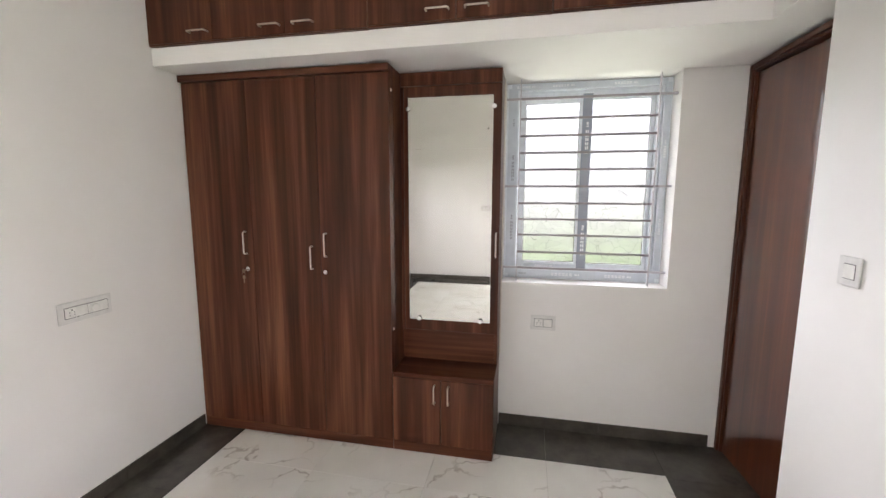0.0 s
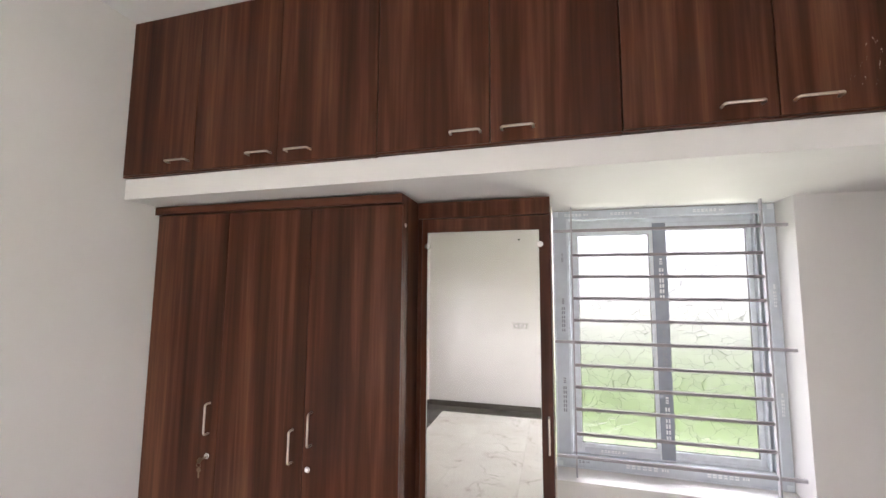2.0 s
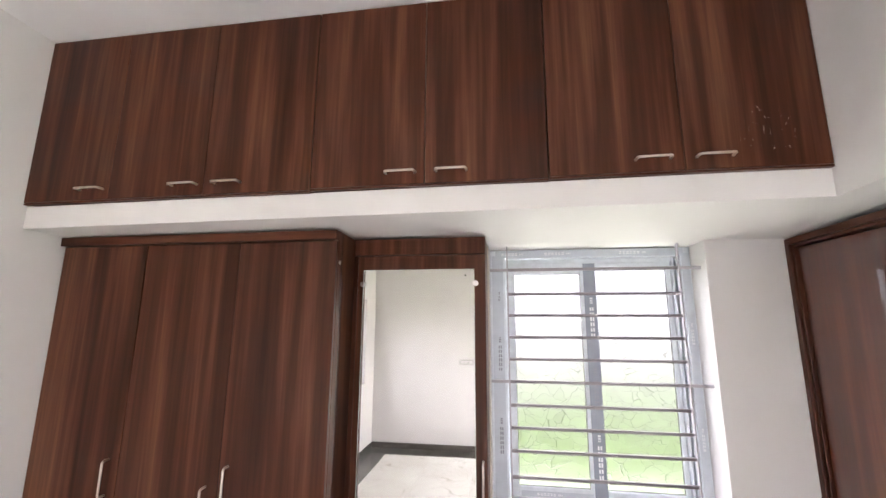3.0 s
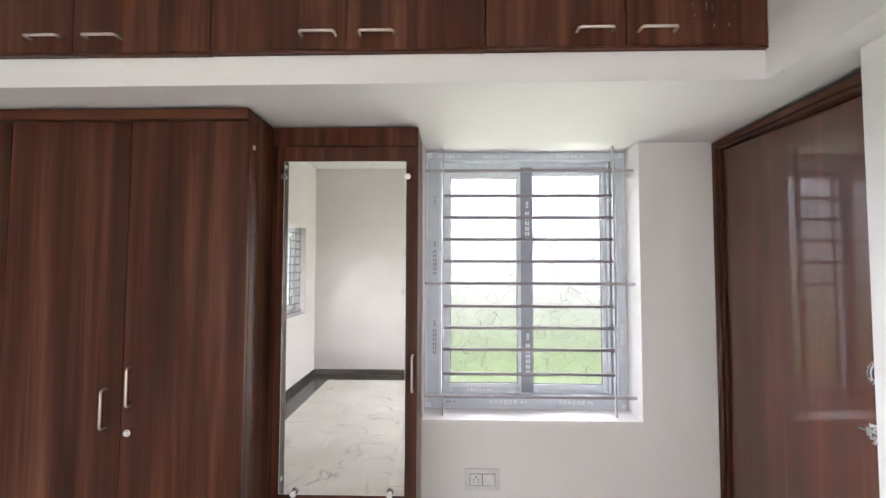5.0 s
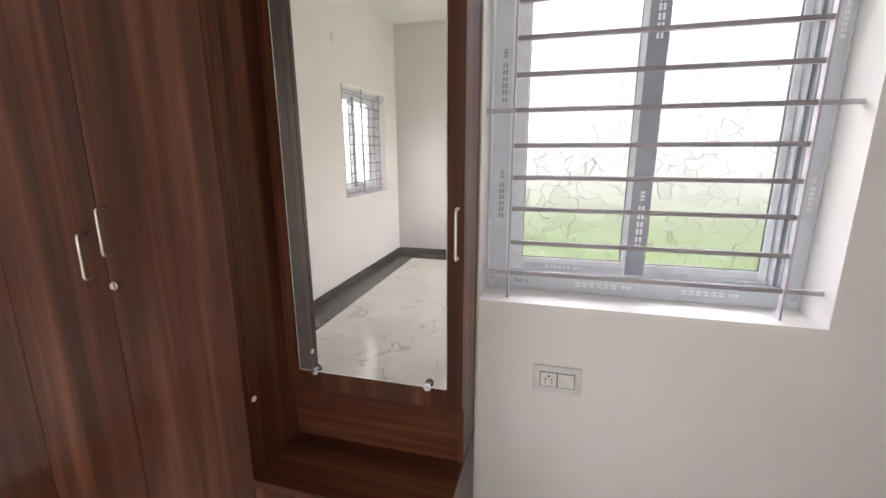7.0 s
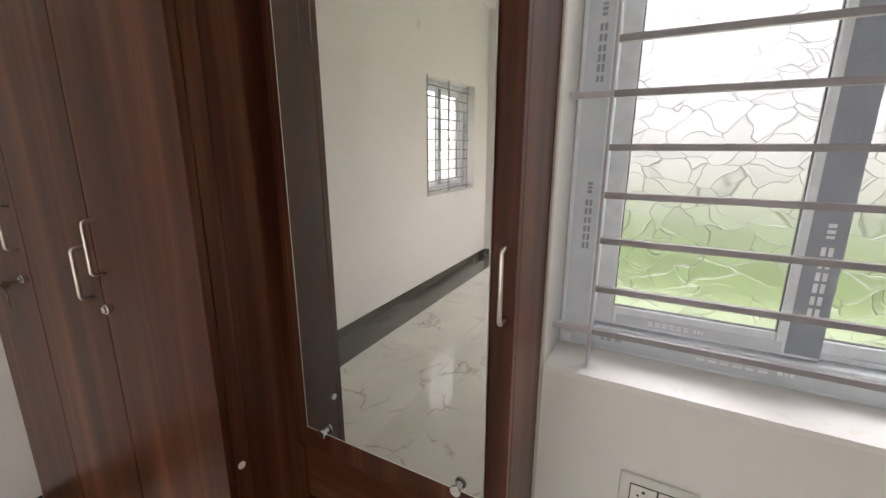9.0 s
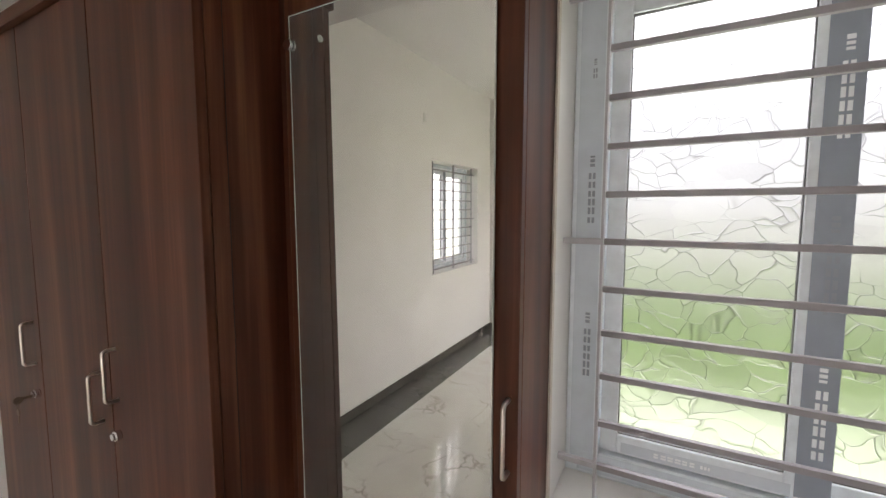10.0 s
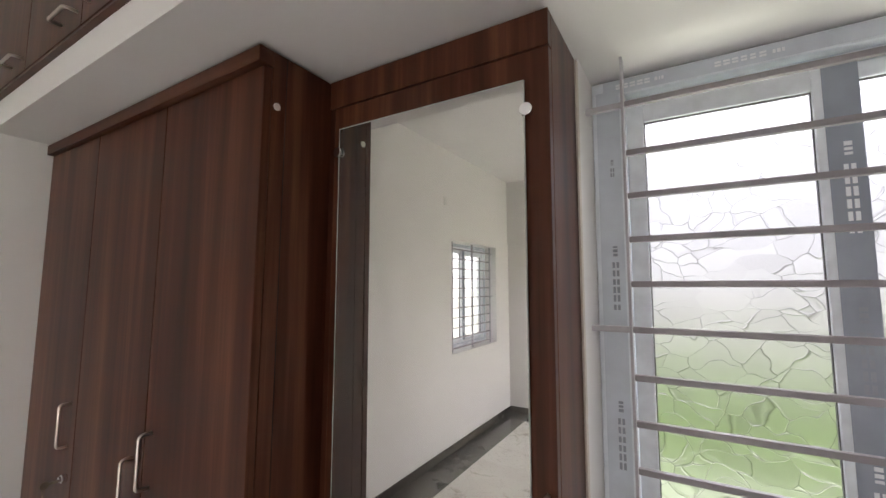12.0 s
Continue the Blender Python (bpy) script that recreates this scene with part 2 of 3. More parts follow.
def grass_ground():
    m, n, l, b = material("grass_and_pale_ground")
    t = node(n, "ShaderNodeTexNoise", Scale=1.3, Detail=6.0, Roughness=0.7)
    l.new(place(n, l, (1, 1, 1)), t.inputs["Vector"])
    grass = ramp(n, [(0.3, (0.066, 0.126, 0.016)), (0.7, (0.102, 0.180, 0.026))])
    l.new(t.outputs["Fac"], grass.inputs["Fac"])
    # paler tone, mixed in beyond the grass and close to the house
    soil = ramp(n, [(0.3, (0.27, 0.275, 0.24)), (0.7, (0.35, 0.356, 0.32))])
    l.new(t.outputs["Fac"], soil.inputs["Fac"])
    g = n.new("ShaderNodeNewGeometry")
    sep = n.new("ShaderNodeSeparateXYZ")
    l.new(g.outputs["Position"], sep.inputs[0])
    far = maths(n, l, "ADD", sep.outputs[1], maths(n, l, "MULTIPLY", t.outputs["Fac"], 6.0))
    edge = n.new("ShaderNodeMapRange")
    edge.inputs["From Min"].default_value, edge.inputs["From Max"].default_value = 16.0, 32.0
    l.new(far, edge.inputs["Value"])
    mix = n.new("ShaderNodeMix")
    mix.data_type = "RGBA"
    strip = n.new("ShaderNodeMapRange")
    strip.inputs["From Min"].default_value, strip.inputs["From Max"].default_value = 13.4, 12.2
    l.new(far, strip.inputs["Value"])
    l.new(maths(n, l, "MAXIMUM", edge.outputs["Result"], maths(n, l, "MULTIPLY", strip.outputs["Result"], 0.6)), mix.inputs["Factor"])
    l.new(grass.outputs["Color"], mix.inputs["A"])
    l.new(soil.outputs["Color"], mix.inputs["B"])
    l.new(mix.outputs["Result"], b.inputs["Base Color"])
    b.inputs["Roughness"].default_value = 0.9
    return m


WALL = paint("wall_paint", (0.745, 0.725, 0.70), (0.79, 0.775, 0.755))
CEIL = paint("ceiling_paint", (0.80, 0.795, 0.78), (0.84, 0.835, 0.825))
DARK, MID, LIGHT = (0.033, 0.0095, 0.0045), (0.071, 0.0218, 0.0105), (0.192, 0.081, 0.042)
WALNUT = [(0.31, DARK), (0.47, MID), (0.56, (0.112, 0.041, 0.0210)), (0.68, LIGHT)]
WOOD = wood("walnut_laminate", "z", WALNUT)
WOOD_SCUFFED = wood("walnut_laminate_scuffed", "z", WALNUT, scuff=(1.44, 5.415, 2.36))
WOOD_ACROSS = wood("walnut_laminate_horizontal", "x", WALNUT)
DOOR_WOOD = wood("varnished_door_veneer", "z", [(0.28, (0.054, 0.0120, 0.0040)), (0.5, (0.088, 0.0195, 0.0062)), (0.72, (0.150, 0.0380, 0.0115))], rough=0.3, coat=1.0, figure=0.9)
FRAME_WOOD = wood("varnished_door_frame", "z", [(0.30, (0.052, 0.0155, 0.008)), (0.7, (0.10, 0.032, 0.016))], rough=0.3, coat=0.15, figure=0.3)
GAP = plain("dark_gap", (0.015, 0.008, 0.006), 0.7)
MARBLE, GRANITE = marble(), stone_dark()
GROUT = plain("grout", (0.35, 0.33, 0.30), 0.8)
NICKEL = plain("satin_nickel", (0.66, 0.61, 0.55), 0.28, 1.0)
CHROME = plain("polished_chrome", (0.75, 0.75, 0.76), 0.10, 1.0)
BRASS_KEY = plain("dull_key_metal", (0.25, 0.20, 0.15), 0.4, 1.0)
UPVC = plain("white_upvc", (0.75, 0.80, 0.85), 0.32)
# the mullion's blue-grey film, its colour darkened further for the backlit look
FILM = plain("blue_grey_protective_film", (0.30, 0.335, 0.395), 0.2, grain=14.0, depth=0.5)
FILM_PALE = plain("pale_protective_film", (0.62, 0.67, 0.73), 0.2, grain=14.0, depth=0.5)
INK = plain("film_print_dark", (0.27, 0.29, 0.335), 0.4)
INK_WHITE = plain("film_print_white", (0.85, 0.87, 0.90), 0.4)
GASKET = plain("grey_gasket", (0.10, 0.10, 0.105), 0.5)
BAR_PAINT = plain("grey_bar_enamel", (0.29, 0.265, 0.285), 0.35)
# uprights and bar ends take a paler grey than the bars between
BAR_PALE = plain("pale_bar", (0.46, 0.44, 0.475), 0.3)
SWITCH = plain("switch_plastic", (0.78, 0.77, 0.74), 0.25)
SWITCH_COVER = plain("switch_cover_plastic", (0.66, 0.65, 0.63), 0.3)
SWITCH_DARK = plain("switch_shadow_line", (0.04, 0.04, 0.04), 0.5)
CAP = plain("white_hinge_cap", (0.80, 0.79, 0.77), 0.35)
CAULK = plain("wall_filler", (0.62, 0.56, 0.48), 0.7)
# pane colours are dimmed to hold back outdoor brightness, less in the side window
GLASS, SIDE_GLASS, SILVER = glass_textured("obscure_glass", 0.022, 0.108), glass_textured("side_obscure_glass", 0.38, 0.56), mirror_silver()
GREEN_EDGE = plain("glass_edge", (0.62, 0.68, 0.64), 0.15)

ORIGIN = {}


# ---- mesh helpers ----
def box(bm, x0, x1, y0, y1, z0, z1, bevel=0.0, seg=2):
    made = bmesh.ops.create_cube(bm, size=1.0, matrix=Matrix.LocRotScale(((x0 + x1) / 2, (y0 + y1) / 2, (z0 + z1) / 2), None, (x1 - x0, y1 - y0, z1 - z0)))
    if bevel:
        edges = {e for v in made["verts"] for e in v.link_edges}
        bmesh.ops.bevel(bm, geom=list(edges), offset=bevel, segments=seg, affect="EDGES", profile=0.5)
    return bm


def disc(bm, at, axis, r, depth, n=24, bevel=0.0):
    """A short cylinder along an axis, centred at a place."""
    turn = {"x": Euler((0, radians(90), 0)), "y": Euler((radians(90), 0, 0)), "z": Euler((0, 0, 0))}[axis]
    made = bmesh.ops.create_cone(bm, cap_ends=True, segments=n, radius1=r, radius2=r, depth=depth, matrix=Matrix.LocRotScale(at, turn, None))
    if bevel:
        rims = {e for v in made["verts"] for e in v.link_edges if len(e.link_faces) == 2 and any(len(f.verts) > 4 for f in e.link_faces)}
        bmesh.ops.bevel(bm, geom=list(rims), offset=bevel, segments=2, affect="EDGES", profile=0.5)
    return bm


def tube(bm, points, r, n=10):
    """A round bar along a line of points, with flat ends."""
    pts = [Vector(p) for p in points]
    rings, up = [], None
    for k, p in enumerate(pts):
        d = (pts[min(k + 1, len(pts) - 1)] - pts[max(k - 1, 0)]).normalized()
        if up is None:
            up = d.orthogonal().normalized()
        up = (up - d * up.dot(d)).normalized()
        side = d.cross(up)
        rings.append([bm.verts.new(p + r * (math.cos(a) * up + math.sin(a) * side)) for a in (2 * math.pi * j / n for j in range(n))])
    for a, b in zip(rings, rings[1:]):
        for j in range(n):
            bm.faces.new((a[j], a[(j + 1) % n], b[(j + 1) % n], b[j])).smooth = True
    bm.faces.new(rings[0][::-1])
    bm.faces.new(rings[-1])
    return bm


def mesh_of(name, bm, mat):
    bmesh.ops.recalc_face_normals(bm, faces=bm.faces)
    me = bpy.data.meshes.new(name)
    bm.to_mesh(me)
    bm.free()
    me.materials.append(mat)
    return me


def thing(name, base, label, category, group="", kind=""):
    ob = new(name)
    ob.location = base
    ob.empty_display_size = 0.1
    ORIGIN[ob] = Vector(base)
    return tagged(ob, label, category, group, kind)


def part(name, bm, mat, parent, label=""):
    bmesh.ops.translate(bm, verts=bm.verts, vec=-ORIGIN[parent])
    ob = new(name, mesh_of(name, bm, mat))
    ob.parent = parent
    ORIGIN[ob] = ORIGIN[parent]
    return tagged(ob, label)


def whole(name, bm, mat, label="", category="", kind="structure"):
    return tagged(new(name, mesh_of(name, bm, mat)), label, category, "", kind)


def wall_with_hole(bm, axis, d0, d1, a0, a1, z0, z1, hole=None):
    """A wall slab, thick from d0 to d1 on the axis, from a0 to a1 along it, with a hole (a, a, z, z) cut through."""
    aa = [a0, a1] if not hole else [a0, hole[0], hole[1], a1]
    zz = [z0, z1] if not hole else [z0, hole[2], hole[3], z1]
    at = (lambda d, a, z: (d, a, z)) if axis == "x" else (lambda d, a, z: (a, d, z))
    v = {(s, i, k): bm.verts.new(at((d0, d1)[s], a, z)) for s in (0, 1) for i, a in enumerate(aa) for k, z in enumerate(zz)}
    ni, nk = len(aa) - 1, len(zz) - 1
    solid = lambda i, k: 0 <= i < ni and 0 <= k < nk and not (hole and i == 1 and k == 1)
    for i in range(ni):
        for k in range(nk):
            if not solid(i, k):
                continue
            for s in (0, 1):
                bm.faces.new([v[s, i, k], v[s, i + 1, k], v[s, i + 1, k + 1], v[s, i, k + 1]])
            for (di, dk), (p, q) in {(-1, 0): ((i, k), (i, k + 1)), (1, 0): ((i + 1, k), (i + 1, k + 1)), (0, -1): ((i, k), (i + 1, k)), (0, 1): ((i, k + 1), (i + 1, k + 1))}.items():
                if not solid(i + di, k + dk):
                    bm.faces.new([v[0, *p], v[0, *q], v[1, *q], v[1, *p]])
    return bm


# ---- the plan ----
WEST, EAST, SOUTH, NORTH, TOP = -1.28, 1.72, 1.418, 6.0, 2.955
SOFFIT, LOFT_Z = 2.13, 2.222
WIN = (0.552, 1.488, 0.928, SOFFIT)
WIN_W = (1.813, 2.915, 0.921, 2.058)

wall_n = whole("wall_north", wall_with_hole(bmesh.new(), "y", NORTH, NORTH + 0.24, WEST - 0.2, 2.05, -0.1, TOP, WIN), WALL, "off-white painted wall pierced by the window", "wall")
wall_w = whole("wall_west", wall_with_hole(bmesh.new(), "x", WEST - 0.2, WEST, SOUTH - 0.2, NORTH, -0.1, TOP, WIN_W), WALL, "off-white painted side wall", "wall")
whole("wall_south", wall_with_hole(bmesh.new(), "y", SOUTH - 0.2, SOUTH, WEST, 2.05, -0.1, TOP), WALL, "off-white painted wall seen in the mirror", "wall")
# the hole in the east wall is added, out of view, for the fill lamp
whole("wall_east", wall_with_hole(bmesh.new(), "x", EAST, EAST + 0.33, SOUTH, 5.26, -0.1, SOFFIT + 0.025, (1.62, 2.52, 0.0, 2.08)), WALL, "off-white painted wall beside the door", "wall")
# unseen backing added so that outdoor light doesn't leak past the door
whole("door_backing", box(bmesh.new(), 1.95, 2.05, 5.26, NORTH, -0.1, SOFFIT + 0.025), WALL, "unseen painted backing added behind the door", "wall")
RISE = 0.0052                                   # the loft's front edge is not quite level
LIFT = RISE * (1.613 - WEST)
beam = box(bmesh.new(), 1.613, 2.05, 5.433, NORTH, SOFFIT, TOP)
for v in beam.verts:
    if v.co.y < 5.5 and v.co.z < 2.2:
        v.co.z += LIFT
box(beam, 1.613, 2.05, SOUTH, 5.433, SOFFIT + LIFT, TOP)
whole("wall_beam_east", beam, WALL, "off-white plastered beam over the door", "wall")
whole("wall_beam_south", box(bmesh.new(), WEST, 1.613, SOUTH, SOUTH + 0.02, SOFFIT, TOP), WALL, "off-white plastered beam along the wall", "wall")
whole("ceiling", box(bmesh.new(), WEST - 0.2, 2.05, SOUTH - 0.2, NORTH + 0.23, TOP, TOP + 0.15), CEIL, "plain white painted ceiling", "ceiling")
slab = box(bmesh.new(), WEST, 1.613, 5.433, NORTH, SOFFIT, LOFT_Z - 0.002)
for v in slab.verts:
    if v.co.y < 5.5 or v.co.z > SOFFIT + 0.05:
        v.co.z += RISE * (v.co.x - WEST)
whole("loft_slab", slab, WALL, "white plastered concrete loft slab", "slab")

ground = bmesh.new()
gv = [ground.verts.new(p) for p in ((-1500, -1500, -0.45), (1500, -1500, -0.45), (1500, 1500, -0.45), (-1500, 1500, -0.45))]
ground.faces.new(gv)
whole("ground", ground, grass_ground(), "green grass giving way to paler ground", "ground")


# ---- windows ----
def marks(bm, u0, v0, w, along, count, size, seed):
    """A line of print on film, drawn as short bars: a word in blocks, then two small stamps."""
    rnd = random.Random(seed)

    def stroke(a0, a1, h0, h1):
        if along == "u":
            box(bm, u0 + a0, u0 + a1, w - 0.0003, w, v0 + h0, v0 + h1)
        else:
            box(bm, u0 - h1, u0 - h0, w - 0.0003, w, v0 + a0, v0 + a1)

    a = 0.0
    for k in range(count):
        wide = size * rnd.uniform(0.62, 0.82)
        stroke(a, a + wide, 0.08 * size, 0.38 * size)
        stroke(a, a + wide, -0.38 * size, -0.08 * size)
        a += size * 1.02
    a += size * 0.4
    for k in range(3):
        s = size * rnd.uniform(0.2, 0.42)
        stroke(a, a + s, -0.26 * size, 0.26 * size)
        a += s + size * 0.16
    return bm


def window(name, m, wide, high, label, glass):
    """A two-sash sliding window in its opening: u to the right, w outwards from the room, v up."""
    win = thing(name, (0, 0, 0), label, "window", kind="structure")
    J = 0.078                                   # frame member
    F0, F1 = 0.146, 0.218
    mid = wide * 0.512
    frame_parts = {
        "left": (0, J, 0, high), "right": (wide - 0.045, wide, 0, high),
        "head": (J, wide - 0.045, high - 0.045, high), "foot": (J, wide - 0.045, 0, 0.066)}
    for key, (u0, u1, v0, v1) in frame_parts.items():
        part("window_frame", box(bmesh.new(), u0 + 0.001, u1, F0, F1, v0 + 0.001, v1 - 0.002, 0.003), UPVC, win)
    # lip added behind the sashes to block sky light in the gaps
    lip = bmesh.new()
    for u0, u1, v0, v1 in ((J, J + 0.03, 0.066, high - 0.045), (wide - 0.085, wide - 0.045, 0.066, high - 0.045), (J + 0.03, wide - 0.085, high - 0.09, high - 0.045), (J + 0.03, wide - 0.085, 0.066, 0.092)):
        box(lip, u0, u1, 0.2075, 0.2165, v0, v1)
    part("weather_lip", lip, UPVC, win)
    # track ribs beside the outer sash
    for u in (wide - 0.056, wide - 0.076):
        part("track_rib", box(bmesh.new(), u, u + 0.008, 0.163, 0.2065, 0.066, high - 0.045, 0.001), UPVC, win)
    part("track_rib", box(bmesh.new(), J, wide - 0.06, 0.178, 0.182, 0.066, 0.078, 0.001), UPVC, win)
    part("track_rib", box(bmesh.new(), J, wide - 0.06, 0.178, 0.182, high - 0.066, high - 0.045, 0.001), UPVC, win)

    def sash(u0, u1, w0, w1, left, right, foot, head):
        bm = bmesh.new()
        v0, v1 = 0.068, high - 0.066
        box(bm, u0, u0 + left, w0, w1, v0, v1, 0.003)
        box(bm, u1 - right, u1, w0, w1, v0, v1, 0.003)
        box(bm, u0 + left, u1 - right, w0, w1, v0, v0 + foot, 0.003)
        box(bm, u0 + left, u1 - right, w0, w1, v1 - head, v1, 0.003)
        s = part("sash", bm, UPVC, win)
        ga = (u0 + left, u1 - right, v0 + foot, v1 - head)
        g = bmesh.new()
        t = 0.0022
        for a in ((ga[0], ga[0] + t, ga[2], ga[3]), (ga[1] - t, ga[1], ga[2], ga[3]), (ga[0] + t, ga[1] - t, ga[2], ga[2] + t), (ga[0] + t, ga[1] - t, ga[3] - t, ga[3])):
            box(g, a[0], a[1], w0 + 0.006, w0 + 0.014, a[2], a[3])
        part("gasket", g, GASKET, s, "dark grey rubber glazing gasket")
        pane = part("pane", box(bmesh.new(), ga[0], ga[1], w0 + 0.014, w0 + 0.018, ga[2], ga[3]), glass, s, "obscure glass with a leaf-like relief")
        pane.visible_shadow = False

    sash(J + 0.002, mid + 0.027, 0.156, 0.178, 0.039, 0.073, 0.047, 0.056)
    sash(mid - 0.010, wide - 0.078, 0.184, 0.206, 0.035, 0.021, 0.036, 0.036)
    # protective film left on the profiles, printed
    films = [
        (0.012, J - 0.012, 0.03, high - 0.03, F0 - 0.0008, FILM_PALE), (wide - 0.040, wide - 0.006, 0.03, high - 0.03, F0 - 0.0008, FILM_PALE),
        (0.03, wide - 0.03, high - 0.040, high - 0.006, F0 - 0.0012, FILM_PALE), (0.03, wide - 0.03, 0.010, 0.058, F0 - 0.0012, FILM_PALE),
        (mid - 0.030, mid + 0.026, 0.075, high - 0.072, 0.1552, FILM), (J + 0.05, mid - 0.035, 0.074, 0.098, 0.1552, FILM_PALE)]
    for k, (u0, u1, v0, v1, w, mat) in enumerate(films):
        part("protective_film", box(bmesh.new(), u0, u1, w - 0.0004, w, v0, v1), mat, win, "creased printed protective film")
    prints = [
        (0.045, 0.25, F0 - 0.0015, "v", 6, 0.020, INK), (0.045, 0.62, F0 - 0.0015, "v", 6, 0.020, INK), (0.045, 0.95, F0 - 0.0015, "v", 2, 0.012, INK),
        (wide - 0.023, 0.30, F0 - 0.0015, "v", 5, 0.014, INK_WHITE), (wide - 0.023, 0.75, F0 - 0.0015, "v", 5, 0.014, INK_WHITE),
        (0.06, high - 0.023, F0 - 0.0019, "u", 5, 0.016, INK_WHITE), (0.27, high - 0.023, F0 - 0.0019, "u", 6, 0.016, INK_WHITE), (0.62, high - 0.023, F0 - 0.0019, "u", 6, 0.016, INK_WHITE),
        (0.10, 0.034, F0 - 0.0019, "u", 2, 0.013, INK), (0.30, 0.034, F0 - 0.0019, "u", 6, 0.022, INK_WHITE), (0.62, 0.034, F0 - 0.0019, "u", 6, 0.020, INK_WHITE),
        (mid + 0.001, 0.16, 0.1545, "v", 6, 0.024, INK_WHITE), (mid + 0.001, 0.45, 0.1545, "v", 6, 0.024, INK), (mid + 0.001, 0.78, 0.1545, "v", 6, 0.024, INK_WHITE),
        (J + 0.12, 0.086, 0.1545, "u", 6, 0.014, INK_WHITE)]
    for k, (u, v, w, along, count, size, mat) in enumerate(prints):
        if u < wide and v < high:
            part("film_print", marks(bmesh.new(), u, v, w, along, count, size, k), mat, win)
    win.matrix_world = m
    return win


def grille(m, wide, high, label, rows, middle=()):
    g = thing("window_grille", (0, 0, 0), label, "window grille")
    w, t = 0.050, 0.0065
    a, b = 0.086, wide - 0.094
    for u in (a, b, *middle):
        part("upright_bar", box(bmesh.new(), u - 0.003, u + 0.003, w - 0.012, w + 0.010, 0.001, high - 0.002, 0.001), BAR_PALE, g, "pale grey upright")
    for k, v in enumerate(rows):
        long = k in (0, 5, 10)
        part("bar", box(bmesh.new(), a + 0.003, b - 0.003, w - t, w + t, v - t, v + t, 0.0015), BAR_PAINT, g)
        if long:
            for u0, u1 in ((0.004, a - 0.003), (b + 0.003, wide - 0.002)):
                part("bar_end", box(bmesh.new(), u0, u1, w - t, w + t, v - t, v + t, 0.0015), BAR_PALE, g, "pale grey bar end")
    g.matrix_world = m
    return g


NORTH_WIN = Matrix.Translation((WIN[0], NORTH, WIN[2]))
WEST_WIN = Matrix(((0, -1, 0, WEST), (1, 0, 0, WIN_W[0]), (0, 0, 1, WIN_W[2]), (0, 0, 0, 1)))
window("window_1", NORTH_WIN, WIN[1] - WIN[0], WIN[3] - WIN[2], "white sliding window with obscure glass and film", GLASS)
window("window_2", WEST_WIN, WIN_W[1] - WIN_W[0], WIN_W[3] - WIN_W[2], "white sliding window reflected in the mirror", SIDE_GLASS)
grille(NORTH_WIN, WIN[1] - WIN[0], WIN[3] - WIN[2], "grey painted steel bars inside the window opening", [k * (WIN[3] - WIN[2]) for k in (0.0724, 0.1547, 0.2429, 0.3220, 0.4010, 0.4850, 0.5666, 0.6481, 0.7296, 0.8111, 0.9060)])
grille(WEST_WIN, WIN_W[1] - WIN_W[0], WIN_W[3] - WIN_W[2], "grey steel window bars seen in the mirror", [0.039 + 0.1016 * k for k in range(11)], (0.555,))

# ---- window sill ----
def sill_paint():
    """White paint with brown dust and filler left in the corners and along the frame."""
    m, n, l, b = material("stained_white_sill")
    dirt = node(n, "ShaderNodeTexNoise", Scale=11.0, Detail=6.0, Roughness=0.7)
    l.new(place(n, l, (1, 1, 1)), dirt.inputs["Vector"])
    r = ramp(n, [(0.58, (0.80, 0.78, 0.76)), (0.74, (0.68, 0.61, 0.53)), (0.86, (0.45, 0.34, 0.24))])
    l.new(dirt.outputs["Fac"], r.inputs["Fac"])
    l.new(r.outputs["Color"], b.inputs["Base Color"])
    bump(n, l, b, dirt.outputs["Fac"], 0.3, 0.002)
    b.inputs["Roughness"].default_value = 0.55
    return m


whole("window_sill", box(bmesh.new(), WIN[0] + 0.0005, WIN[1] - 0.0005, NORTH - 0.0015, NORTH + 0.1455, WIN[2] - 0.01, WIN[2] + 0.0035, 0.001), sill_paint(), "white painted window sill with brown dust in its corners", "window sill")

# ---- door ----
door = thing("door_1", (1.83, 5.63, 0), "glossy brown wooden door barely ajar in dark frame", "door", kind="structure")
FX0, FX1, DY0, DY1 = 1.80, 1.90, 5.262, 5.998
JW, STOP = 0.028, 0.011                         # the face of the frame, and the rebate behind it
for y0, y1 in ((DY1 - JW, DY1), (DY0, DY0 + JW)):
    part("jamb", box(bmesh.new(), FX0, FX1, y0, y1, 0.001, 2.124, 0.004), FRAME_WOOD, door)
part("head", box(bmesh.new(), FX0, FX1, DY0 + JW, DY1 - JW, 2.124 - JW, 2.124, 0.004), FRAME_WOOD, door)
for y0, y1 in ((DY1 - JW - STOP, DY1 - JW), (DY0 + JW, DY0 + JW + STOP)):
    part("rebate", box(bmesh.new(), FX0 + 0.012, FX1, y0, y1, 0.001, 2.124 - JW, 0.002), FRAME_WOOD, door)
part("rebate", box(bmesh.new(), FX0 + 0.012, FX1, DY0 + JW + STOP, DY1 - JW - STOP, 2.124 - JW - STOP, 2.124 - JW, 0.002), FRAME_WOOD, door)


def ajar(bm):
    """The leaf stands slightly off its stop, turned about the far jamb."""
    bmesh.ops.rotate(bm, verts=bm.verts, cent=(1.825, DY1 - JW - STOP - 0.003, 0), matrix=Matrix.Rotation(radians(3.2), 3, "Z"))
    return bm


